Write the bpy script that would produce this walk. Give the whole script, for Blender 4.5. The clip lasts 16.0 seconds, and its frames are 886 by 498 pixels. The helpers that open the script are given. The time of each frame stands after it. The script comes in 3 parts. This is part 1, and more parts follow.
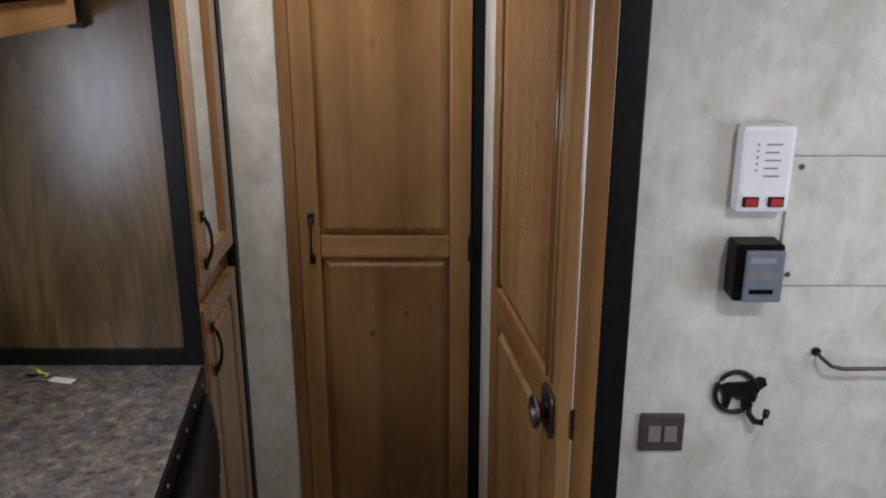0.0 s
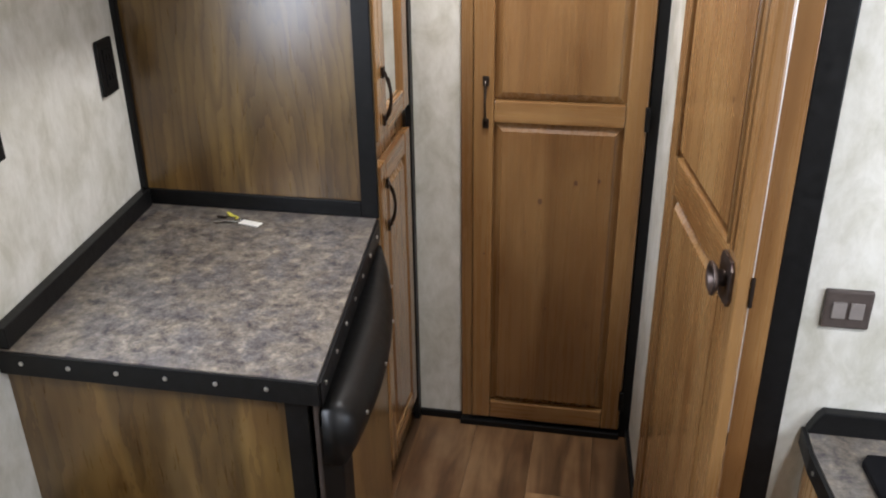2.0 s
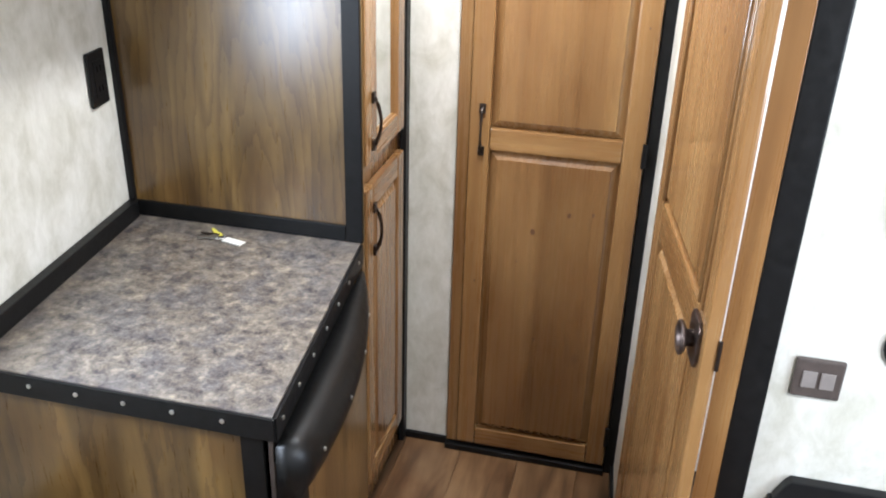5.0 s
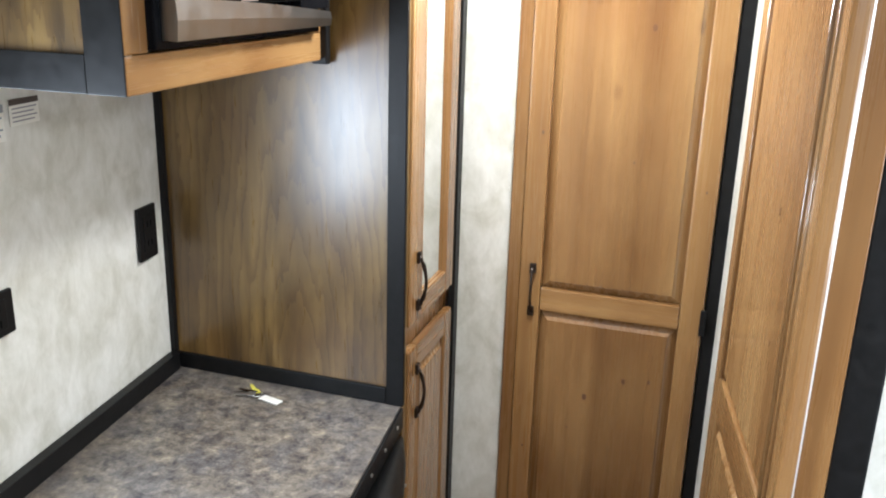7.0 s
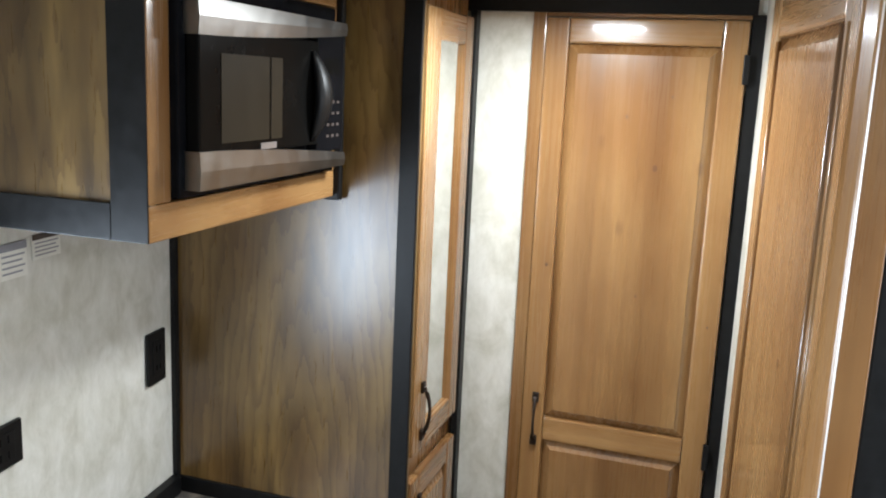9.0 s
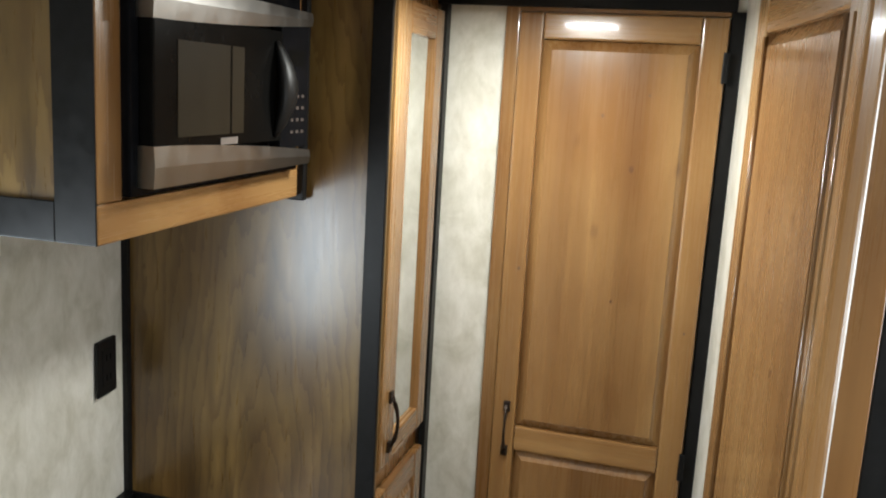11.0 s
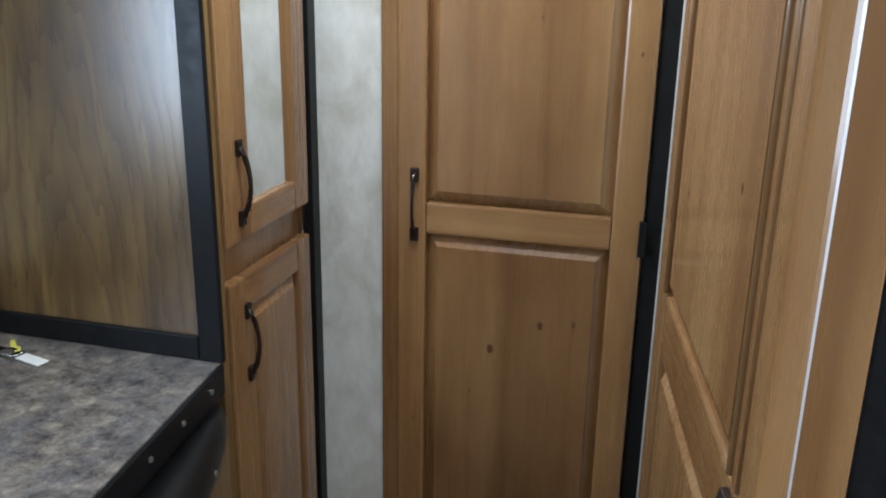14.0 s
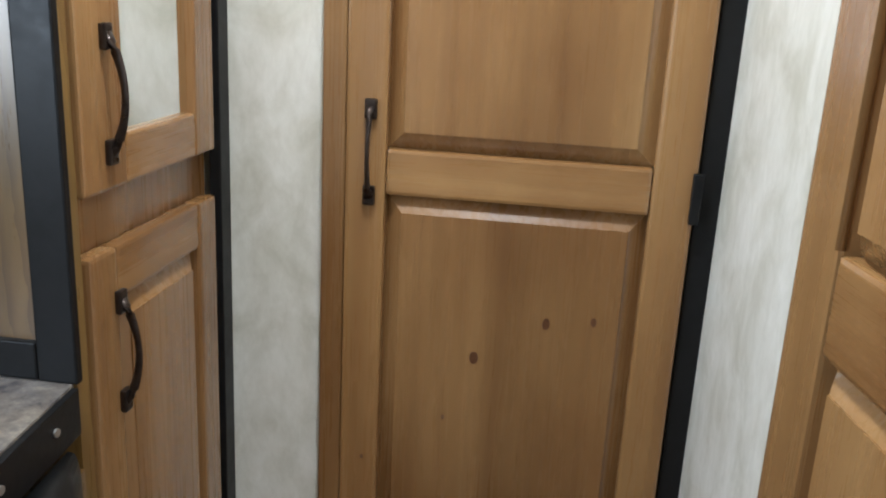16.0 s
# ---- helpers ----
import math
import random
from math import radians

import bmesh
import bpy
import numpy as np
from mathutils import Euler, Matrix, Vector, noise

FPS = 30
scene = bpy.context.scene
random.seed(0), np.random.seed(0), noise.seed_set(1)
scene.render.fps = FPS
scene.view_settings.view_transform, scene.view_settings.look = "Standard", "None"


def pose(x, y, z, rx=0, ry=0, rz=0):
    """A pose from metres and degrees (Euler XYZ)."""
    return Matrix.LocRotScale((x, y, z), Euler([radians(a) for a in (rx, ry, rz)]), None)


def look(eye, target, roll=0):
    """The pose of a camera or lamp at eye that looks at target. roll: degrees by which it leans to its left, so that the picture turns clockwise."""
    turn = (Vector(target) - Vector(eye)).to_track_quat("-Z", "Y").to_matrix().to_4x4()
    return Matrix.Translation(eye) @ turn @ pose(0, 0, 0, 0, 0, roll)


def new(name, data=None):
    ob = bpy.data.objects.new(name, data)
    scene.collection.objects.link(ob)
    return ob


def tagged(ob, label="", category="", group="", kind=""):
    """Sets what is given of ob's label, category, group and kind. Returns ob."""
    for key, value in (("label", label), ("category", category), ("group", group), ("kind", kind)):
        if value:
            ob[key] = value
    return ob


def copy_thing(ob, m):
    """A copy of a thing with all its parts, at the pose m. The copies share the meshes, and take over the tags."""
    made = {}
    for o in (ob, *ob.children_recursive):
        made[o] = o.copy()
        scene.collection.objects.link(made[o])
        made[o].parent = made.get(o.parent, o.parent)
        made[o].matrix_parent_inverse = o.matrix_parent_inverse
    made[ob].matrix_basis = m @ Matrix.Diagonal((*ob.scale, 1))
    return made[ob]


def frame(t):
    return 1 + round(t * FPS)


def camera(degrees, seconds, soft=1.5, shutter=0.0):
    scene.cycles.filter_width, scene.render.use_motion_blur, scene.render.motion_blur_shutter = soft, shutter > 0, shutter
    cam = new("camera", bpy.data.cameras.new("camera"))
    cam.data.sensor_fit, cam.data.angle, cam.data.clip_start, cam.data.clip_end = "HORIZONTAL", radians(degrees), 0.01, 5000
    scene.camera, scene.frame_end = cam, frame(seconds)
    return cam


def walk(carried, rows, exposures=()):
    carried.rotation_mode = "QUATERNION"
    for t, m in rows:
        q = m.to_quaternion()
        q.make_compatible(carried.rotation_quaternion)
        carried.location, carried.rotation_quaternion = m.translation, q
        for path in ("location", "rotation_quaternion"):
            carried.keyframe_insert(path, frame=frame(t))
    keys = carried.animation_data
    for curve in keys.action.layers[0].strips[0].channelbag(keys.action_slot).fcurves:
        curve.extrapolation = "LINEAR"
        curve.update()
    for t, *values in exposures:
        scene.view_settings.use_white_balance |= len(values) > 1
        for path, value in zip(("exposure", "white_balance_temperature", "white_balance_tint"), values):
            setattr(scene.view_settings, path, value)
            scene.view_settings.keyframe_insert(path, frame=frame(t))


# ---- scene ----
cam = camera(54.0, 16.0, 2.0)
PATH = [
    (0, (0.227, -0.134, 1.598), (0.222, 1.762, 0.962), -0.0),
    (0.5, (0.2, -0.143, 1.58), (0.115, 1.72, 0.858), 0.0),
    (1, (0.191, -0.149, 1.572), (-0.014, 1.685, 0.801), -0.7),
    (1.5, (0.183, -0.152, 1.561), (-0.108, 1.648, 0.738), -0.9),
    (2, (0.187, -0.16, 1.55), (-0.155, 1.608, 0.679), -0.7),
    (2.5, (0.185, -0.158, 1.534), (-0.098, 1.589, 0.602), 0.8),
    (3, (0.184, -0.159, 1.52), (-0.064, 1.547, 0.506), 1.5),
    (5.5, (0.284, -0.069, 1.608), (-0.175, 1.715, 0.829), 1.4),
    (6, (0.288, -0.047, 1.584), (-0.214, 1.765, 0.902), 1.1),
    (6.5, (0.28, -0.014, 1.627), (-0.246, 1.8, 0.971), 1.6),
    (7, (0.286, 0.001, 1.639), (-0.298, 1.817, 1.04), 1.6),
    (7.5, (0.28, 0.001, 1.659), (-0.324, 1.828, 1.113), 1.7),
    (8, (0.276, -0.006, 1.676), (-0.339, 1.836, 1.197), 1.4),
    (8.5, (0.277, -0.019, 1.694), (-0.339, 1.84, 1.288), 2.0),
    (8.7, (0.286, -0.022, 1.708), (-0.336, 1.838, 1.317), 2.4),
    (10.8, (0.257, -0.007, 1.707), (-0.272, 1.893, 1.372), 3.0),
    (11, (0.24, 0.046, 1.693), (-0.284, 1.941, 1.329), 3.2),
    (11.5, (0.219, 0.166, 1.667), (-0.256, 2.069, 1.28), 3.2),
    (12, (0.171, 0.263, 1.672), (-0.18, 2.176, 1.207), 3.2),
    (12.5, (0.195, 0.327, 1.649), (-0.069, 2.224, 1.071), 3.2),
    (13, (0.224, 0.382, 1.579), (-0.096, 2.248, 0.935), 2.7),
    (13.5, (0.294, 0.442, 1.45), (-0.134, 2.291, 0.818), 2.6),
    (14, (0.323, 0.485, 1.331), (-0.167, 2.328, 0.728), 1.0),
    (14.5, (0.244, 0.554, 1.177), (-0.094, 2.451, 0.64), 2.7),
    (15, (0.174, 0.584, 1.167), (-0.059, 2.495, 0.624), 2.6),
    (15.5, (0.132, 0.668, 1.154), (-0.006, 2.577, 0.572), 4.0),
    (16, (0.133, 0.854, 1.135), (-0.12, 2.76, 0.584), 3.0),
]
EXPOSURES = [(0.0, -1.0, 5800, 15), (0.5, -0.7, 6000, 14), (1.5, -0.05, 5950, 12), (3.0, 0.6, 5550, 12), (5.3, 0.9, 5550, 9),
             (7.0, 0.7, 5550, 7), (8.5, 0.48, 5450, 6), (11.0, -0.02, 6000, 4), (12.5, -0.17, 5850, 4), (13.5, -0.13, 5250, 5), (14.5, 0.1, 4950, 4), (15.5, 0.33, 5150, 5), (16.0, 0.5, 5400, 5)]
walk(cam, [(t, look(eye, target, roll)) for t, eye, target, roll in PATH], EXPOSURES)

# ---- light ----
world = bpy.data.worlds.new("sky")
scene.world = world
world.use_nodes = True
sky = world.node_tree.nodes.new("ShaderNodeTexSky")
sky.sky_type, sky.sun_disc, sky.sun_elevation, sky.sun_rotation = "NISHITA", False, radians(40), radians(250)
world.node_tree.links.new(sky.outputs[0], world.node_tree.nodes["Background"].inputs[0])
world.node_tree.nodes["Background"].inputs[1].default_value = 0.12


def lamp(name, where, target, watts, size, colour, size_y=None):
    data = bpy.data.lights.new(name, "AREA")
    data.energy, data.size, data.color = watts, size, colour
    if size_y:
        data.shape, data.size_y = "RECTANGLE", size_y
    ob = new(name, data)
    ob.matrix_world = look(where, target)
    return ob


CEIL = 1.905
WARM, COOL = (1.0, 0.94, 0.85), (0.95, 0.975, 1.0)
lamp("hall_lamp_light", (-0.02, 1.50, CEIL - 0.045), (-0.02, 1.50, 0), 8.7, 0.12, WARM, 0.09)
lamp("room_lamp_light", (0.80, 0.15, CEIL - 0.045), (0.80, 0.15, 0), 14.5, 0.16, (1.0, 0.96, 0.92), 0.12)
lamp("window_light", (-0.785, 0.68, 1.18), (0.6, 0.72, 1.02), 10.5, 0.40, COOL, 0.40)
# soft fill from the unseen right side, added to brighten the kitchen wall
lamp("kitchen_fill_light", (1.33, 0.35, 1.25), (0.4, 0.75, 1.0), 7.5, 0.5, COOL, 0.5)
lamp("bath_light", (0.95, 1.5, CEIL - 0.06), (0.95, 1.5, 0), 14, 0.3, (1.0, 0.98, 0.95))


# ---- materials ----
def material(name, rough=0.5, metal=0.0):
    m = bpy.data.materials.new(name)
    m.use_nodes = True
    b = m.node_tree.nodes["Principled BSDF"]
    b.inputs["Roughness"].default_value, b.inputs["Metallic"].default_value = rough, metal
    return m, m.node_tree, b


def tree_noise(nt, scale, stretch=(1, 1, 1), detail=6.0, rough=0.6, distort=0.0, shift=True):
    co = nt.nodes.new("ShaderNodeTexCoord")
    mp = nt.nodes.new("ShaderNodeMapping")
    mp.inputs["Scale"].default_value = stretch
    nt.links.new(co.outputs["Object"], mp.inputs["Vector"])
    if shift:
        info = nt.nodes.new("ShaderNodeObjectInfo")
        mul = nt.nodes.new("ShaderNodeMath")
        mul.operation = "MULTIPLY"
        mul.inputs[1].default_value = 7.0
        nt.links.new(info.outputs["Random"], mul.inputs[0])
        nt.links.new(mul.outputs[0], mp.inputs["Location"])
    n = nt.nodes.new("ShaderNodeTexNoise")
    n.inputs["Scale"].default_value, n.inputs["Detail"].default_value = scale, detail
    n.inputs["Roughness"].default_value, n.inputs["Distortion"].default_value = rough, distort
    nt.links.new(mp.outputs[0], n.inputs["Vector"])
    return n


def ramp(nt, source, stops):
    r = nt.nodes.new("ShaderNodeValToRGB")
    els = r.color_ramp.elements
    while len(els) < len(stops):
        els.new(0.5)
    for e, (p, c) in zip(els, stops):
        e.position, e.color = p, (*c, 1)
    nt.links.new(source, r.inputs[0])
    return r


def mix(nt, a, b, factor, kind="MIX"):
    m = nt.nodes.new("ShaderNodeMix")
    m.data_type, m.blend_type = "RGBA", kind
    for sock, v in ((m.inputs[0], factor), (m.inputs[6], a), (m.inputs[7], b)):
        if hasattr(v, "links"):
            nt.links.new(v, sock)
        else:
            sock.default_value = v
    return m.outputs[2]


def bump(nt, b, height, strength, distance=0.002):
    n = nt.nodes.new("ShaderNodeBump")
    n.inputs["Strength"].default_value, n.inputs["Distance"].default_value = strength, distance
    nt.links.new(height, n.inputs["Height"])
    nt.links.new(n.outputs[0], b.inputs["Normal"])


def plain(name, colour, rough=0.5, metal=0.0, vary=0.15, scale=40, relief=0.1):
    m, nt, b = material(name, rough, metal)
    n = tree_noise(nt, scale)
    lo = tuple(c * (1 - vary) for c in colour)
    hi = tuple(min(1, c * (1 + vary)) for c in colour)
    r = ramp(nt, n.outputs[0], [(0.3, lo), (0.7, hi)])
    nt.links.new(r.outputs[0], b.inputs["Base Color"])
    rr = ramp(nt, n.outputs[0], [(0.3, (rough * 0.85,) * 3), (0.7, (min(1, rough * 1.15),) * 3)])
    nt.links.new(rr.outputs[0], b.inputs["Roughness"])
    if relief:
        bump(nt, b, n.outputs[0], relief)
    return m


def wood(name, dark, mid, light, rough=0.32, axis="z", knots=0.0, scale=1.0, coat=0.0, stretch=0.06, tone=0.0, figure=0.0, centre=(0, 0, 0)):
    m, nt, b = material(name, rough)
    st = {"z": (1, 1, stretch), "y": (1, stretch, 1), "x": (stretch, 1, 1)}[axis]
    broad = tree_noise(nt, 9 * scale, tuple(v if v < 1 else 1.0 for v in st), 3, 0.5, 0.6)
    fine = tree_noise(nt, 90 * scale, tuple(v * 0.5 if v < 1 else 1.0 for v in st), 6, 0.7, 0.2)
    blotch = tree_noise(nt, 5 * scale, (1, 1, 0.5) if axis == "z" else (1, 1, 1), 3, 0.5)
    r = ramp(nt, broad.outputs[0], [(0.28, dark), (0.5, mid), (0.74, light)])
    f = ramp(nt, fine.outputs[0], [(0.3, (0.72, 0.68, 0.62)), (0.62, (1.0, 1.0, 1.0))])
    c = mix(nt, r.outputs[0], f.outputs[0], 0.24, "MULTIPLY")
    bl = ramp(nt, blotch.outputs[0], [(0.34, (0.70, 0.60, 0.52)), (0.6, (1.0, 1.0, 1.0))])
    c = mix(nt, c, bl.outputs[0], 0.8, "MULTIPLY")
    if figure:
        co = nt.nodes.new("ShaderNodeTexCoord")
        mp = nt.nodes.new("ShaderNodeMapping")
        mp.inputs["Scale"].default_value = st
        mp.inputs["Location"].default_value = tuple(-p * q for p, q in zip(centre, st))
        nt.links.new(co.outputs["Object"], mp.inputs["Vector"])
        w = nt.nodes.new("ShaderNodeTexWave")
        w.wave_type, w.rings_direction, w.wave_profile = "RINGS", "SPHERICAL", "SAW"
        for key, value in (("Scale", 9.0 * scale), ("Distortion", 10.0), ("Detail", 4.0), ("Detail Scale", 1.6), ("Detail Roughness", 0.6)):
            w.inputs[key].default_value = value
        nt.links.new(mp.outputs[0], w.inputs["Vector"])
        fg = ramp(nt, w.outputs["Color"], [(0.0, (0.52, 0.44, 0.36)), (0.45, (0.92, 0.90, 0.86)), (1.0, (1.0, 1.0, 1.0))])
        c = mix(nt, c, fg.outputs[0], figure, "MULTIPLY")
    if knots:
        co = nt.nodes.new("ShaderNodeTexCoord")
        mp = nt.nodes.new("ShaderNodeMapping")
        mp.inputs["Scale"].default_value = (1, 1, 0.6)
        nt.links.new(co.outputs["Object"], mp.inputs["Vector"])
        v = nt.nodes.new("ShaderNodeTexVoronoi")
        v.inputs["Scale"].default_value = 7.0
        nt.links.new(mp.outputs[0], v.inputs["Vector"])
        k = ramp(nt, v.outputs["Distance"], [(0.0, (1.0,) * 3), (0.035, (0.8,) * 3), (0.085, (0.0,) * 3)])
        fac = nt.nodes.new("ShaderNodeMath")
        fac.operation = "MULTIPLY"
        fac.inputs[1].default_value = knots
        nt.links.new(k.outputs[0], fac.inputs[0])
        c = mix(nt, c, (0.07, 0.025, 0.008, 1), fac.outputs[0])
    if tone:
        info = nt.nodes.new("ShaderNodeObjectInfo")
        tr = ramp(nt, info.outputs["Random"], [(0.0, (1 - tone, 1 - tone, 1 - tone * 0.9)), (1.0, (1.0, 1.0, 1.0))])
        c = mix(nt, c, tr.outputs[0], 1.0, "MULTIPLY")
    nt.links.new(c, b.inputs["Base Color"])
    rr = ramp(nt, fine.outputs[0], [(0.3, (rough * 1.2,) * 3), (0.7, (rough * 0.85,) * 3)])
    nt.links.new(rr.outputs[0], b.inputs["Roughness"])
    b.inputs["Coat Weight"].default_value, b.inputs["Coat Roughness"].default_value = coat, 0.09
    bump(nt, b, fine.outputs[0], 0.012, 0.001)
    return m


DOOR_WOOD = wood("alder_upright", (0.185, 0.091, 0.030), (0.290, 0.157, 0.056), (0.375, 0.222, 0.087), 0.27, "z", 0.4, 1.0, 0.55, 0.05, 0.16)
RAIL_WOOD = wood("alder_level", (0.185, 0.091, 0.030), (0.290, 0.157, 0.056), (0.375, 0.222, 0.087), 0.27, "x", 0.0, 1.0, 0.5)
RAIL_WOOD_Y = wood("alder_level_side", (0.185, 0.091, 0.030), (0.290, 0.157, 0.056), (0.375, 0.222, 0.087), 0.27, "y", 0.0, 1.0, 0.5)
PANEL_WOOD = wood("walnut_laminate", (0.078, 0.045, 0.012), (0.160, 0.097, 0.028), (0.27, 0.172, 0.054), 0.30, "z", 0.0, 1.7, 0.65, 0.16, 0.0, 0.7, (-0.52, 1.5, 0.6))
PANEL_WOOD.node_tree.nodes["Principled BSDF"].inputs["Coat Roughness"].default_value = 0.3
FLOOR_WOOD = wood("floor_vinyl", (0.055, 0.030, 0.014), (0.27, 0.150, 0.066), (0.47, 0.295, 0.142), 0.34, "y", 0.0, 1.5, 0.0, 0.16, 0.42)
BLACK = plain("black_trim", (0.007, 0.0068, 0.0068), 0.42, 0, 0.3, 60, 0.15)
BLACK.node_tree.nodes["Principled BSDF"].inputs["Specular IOR Level"].default_value = 0.22
RUBBER = plain("black_rubber", (0.005, 0.005, 0.005), 0.42, 0, 0.3, 50, 0.25)
RUBBER.node_tree.nodes["Principled BSDF"].inputs["Specular IOR Level"].default_value = 0.3
BRONZE = plain("dark_bronze", (0.05, 0.038, 0.032), 0.3, 0.8, 0.35, 90, 0.1)
KNOB = plain("brushed_bronze", (0.105, 0.08, 0.07), 0.4, 0.9, 0.3, 60, 0.1)
STEEL = plain("stainless", (0.27, 0.262, 0.25), 0.34, 1.0, 0.06, 30, 0)
SCREW = plain("zinc_screw", (0.6, 0.6, 0.58), 0.35, 1.0, 0.1, 80, 0)
GLOSS_BLACK = plain("gloss_black", (0.006, 0.006, 0.007), 0.2, 0, 0.2, 30, 0)
SMOKED = plain("smoked_glass", (0.005, 0.0048, 0.0045), 0.25, 0, 0.2, 20, 0)
for m in (SMOKED, GLOSS_BLACK):
    m.node_tree.nodes["Principled BSDF"].inputs["Specular IOR Level"].default_value = 0.03
WHITE = plain("white_plastic", (0.78, 0.76, 0.78), 0.4, 0, 0.04, 40, 0.05)
GREY = plain("grey_plastic", (0.15, 0.17, 0.20), 0.3, 0, 0.15, 40, 0)
PALE = plain("pale_rocker", (0.21, 0.185, 0.17), 0.35, 0, 0.1, 40, 0)
BROWN = plain("brown_plastic", (0.07, 0.055, 0.048), 0.35, 0, 0.2, 60, 0.1)
RED = plain("red_rocker", (0.42, 0.02, 0.02), 0.3, 0, 0.1, 40, 0)
PAPER = plain("paper_tag", (0.75, 0.73, 0.66), 0.6, 0, 0.05, 40, 0)
YELLOW = plain("yellow_plastic", (0.62, 0.56, 0.08), 0.45, 0, 0.1, 40, 0)
INK = plain("grey_ink", (0.25, 0.25, 0.27), 0.6, 0, 0.1, 40, 0)
CEILING = plain("ceiling_vinyl", (0.66, 0.62, 0.54), 0.7, 0, 0.05, 30, 0.1)
MIRROR = plain("mirror_glass", (0.86, 0.87, 0.85), 0.015, 1.0, 0.01, 10, 0)


def wallpaper():
    m, nt, b = material("mottled_wallpaper", 0.6)
    a = tree_noise(nt, 14, (1, 1, 0.75), 5, 0.6, 0.5, False)
    c = tree_noise(nt, 55, (1, 1, 0.45), 6, 0.7, 0.3, False)
    r = ramp(nt, a.outputs[0], [(0.32, (0.52, 0.50, 0.42)), (0.5, (0.63, 0.61, 0.54)), (0.68, (0.71, 0.69, 0.63))])
    f = ramp(nt, c.outputs[0], [(0.32, (0.82, 0.81, 0.78)), (0.6, (1.0, 1.0, 1.0))])
    nt.links.new(mix(nt, r.outputs[0], f.outputs[0], 0.6, "MULTIPLY"), b.inputs["Base Color"])
    bump(nt, b, c.outputs[0], 0.12, 0.001)
    return m


def laminate():
    m, nt, b = material("speckled_laminate", 0.33)
    a = tree_noise(nt, 36, (1, 1, 1), 8, 0.76, 0.25, False)
    c = tree_noise(nt, 110, (1, 1, 1), 5, 0.7, 0.1, False)
    w = tree_noise(nt, 16, (1, 1, 1), 4, 0.6, 0.3, False)
    r = ramp(nt, a.outputs[0], [(0.36, (0.055, 0.05, 0.055)), (0.46, (0.150, 0.130, 0.110)), (0.55, (0.205, 0.185, 0.160)), (0.66, (0.34, 0.295, 0.225))])
    f = ramp(nt, c.outputs[0], [(0.38, (0.6, 0.6, 0.62)), (0.56, (1.0, 1.0, 1.0))])
    g = ramp(nt, w.outputs[0], [(0.38, (0.62, 0.63, 0.70)), (0.6, (1.0, 0.95, 0.86))])
    k = mix(nt, r.outputs[0], f.outputs[0], 0.6, "MULTIPLY")
    nt.links.new(mix(nt, k, g.outputs[0], 0.8, "MULTIPLY"), b.inputs["Base Color"])
    bump(nt, b, c.outputs[0], 0.05, 0.001)
    return m


WALLPAPER = wallpaper()
LAMINATE = laminate()


def glow(name, colour, strength):
    m, nt, b = material(name, 0.4)
    b.inputs["Base Color"].default_value = (0.8, 0.8, 0.8, 1)
    b.inputs["Emission Color"].default_value, b.inputs["Emission Strength"].default_value = (*colour, 1), strength
    return m


# ---- building tools ----
def finish(name, bm, mat, parent=None, bevel=0.0, at=None, smooth=False, segments=2):
    if bevel:
        bmesh.ops.bevel(bm, geom=list(bm.edges), offset=bevel, segments=segments, affect="EDGES", profile=0.6, clamp_overlap=True)
    bmesh.ops.recalc_face_normals(bm, faces=list(bm.faces))
    me = bpy.data.meshes.new(name)
    bm.to_mesh(me)
    bm.free()
    me.materials.append(mat)
    for p in me.polygons:
        p.use_smooth = smooth
    ob = new(name, me)
    if at is not None:
        ob.matrix_world = at
    if parent is not None:
        ob.parent = parent
    return ob


def add_box(bm, x0, x1, y0, y1, z0, z1, skew=0.0, skew_from=1.525):
    vs = [bm.verts.new((x - skew * (y - skew_from), y, z)) for z in (z0, z1) for x, y in ((x0, y0), (x1, y0), (x1, y1), (x0, y1))]
    for f in ((0, 1, 2, 3), (4, 7, 6, 5), (0, 4, 5, 1), (1, 5, 6, 2), (2, 6, 7, 3), (3, 7, 4, 0)):
        bm.faces.new([vs[i] for i in f])


def box(name, lims, mat, parent=None, bevel=0.002, at=None, skew=0.0):
    bm = bmesh.new()
    add_box(bm, *lims, skew)
    return finish(name, bm, mat, parent, bevel, at)


def prism(name, outline, z0, z1, mat, parent=None, bevel=0.0, at=None):
    bm = bmesh.new()
    lo = [bm.verts.new((x, y, z0)) for x, y in outline]
    hi = [bm.verts.new((x, y, z1)) for x, y in outline]
    bm.faces.new(lo[::-1])
    bm.faces.new(hi)
    n = len(outline)
    for i in range(n):
        bm.faces.new((lo[i], lo[(i + 1) % n], hi[(i + 1) % n], hi[i]))
    return finish(name, bm, mat, parent, bevel, at)


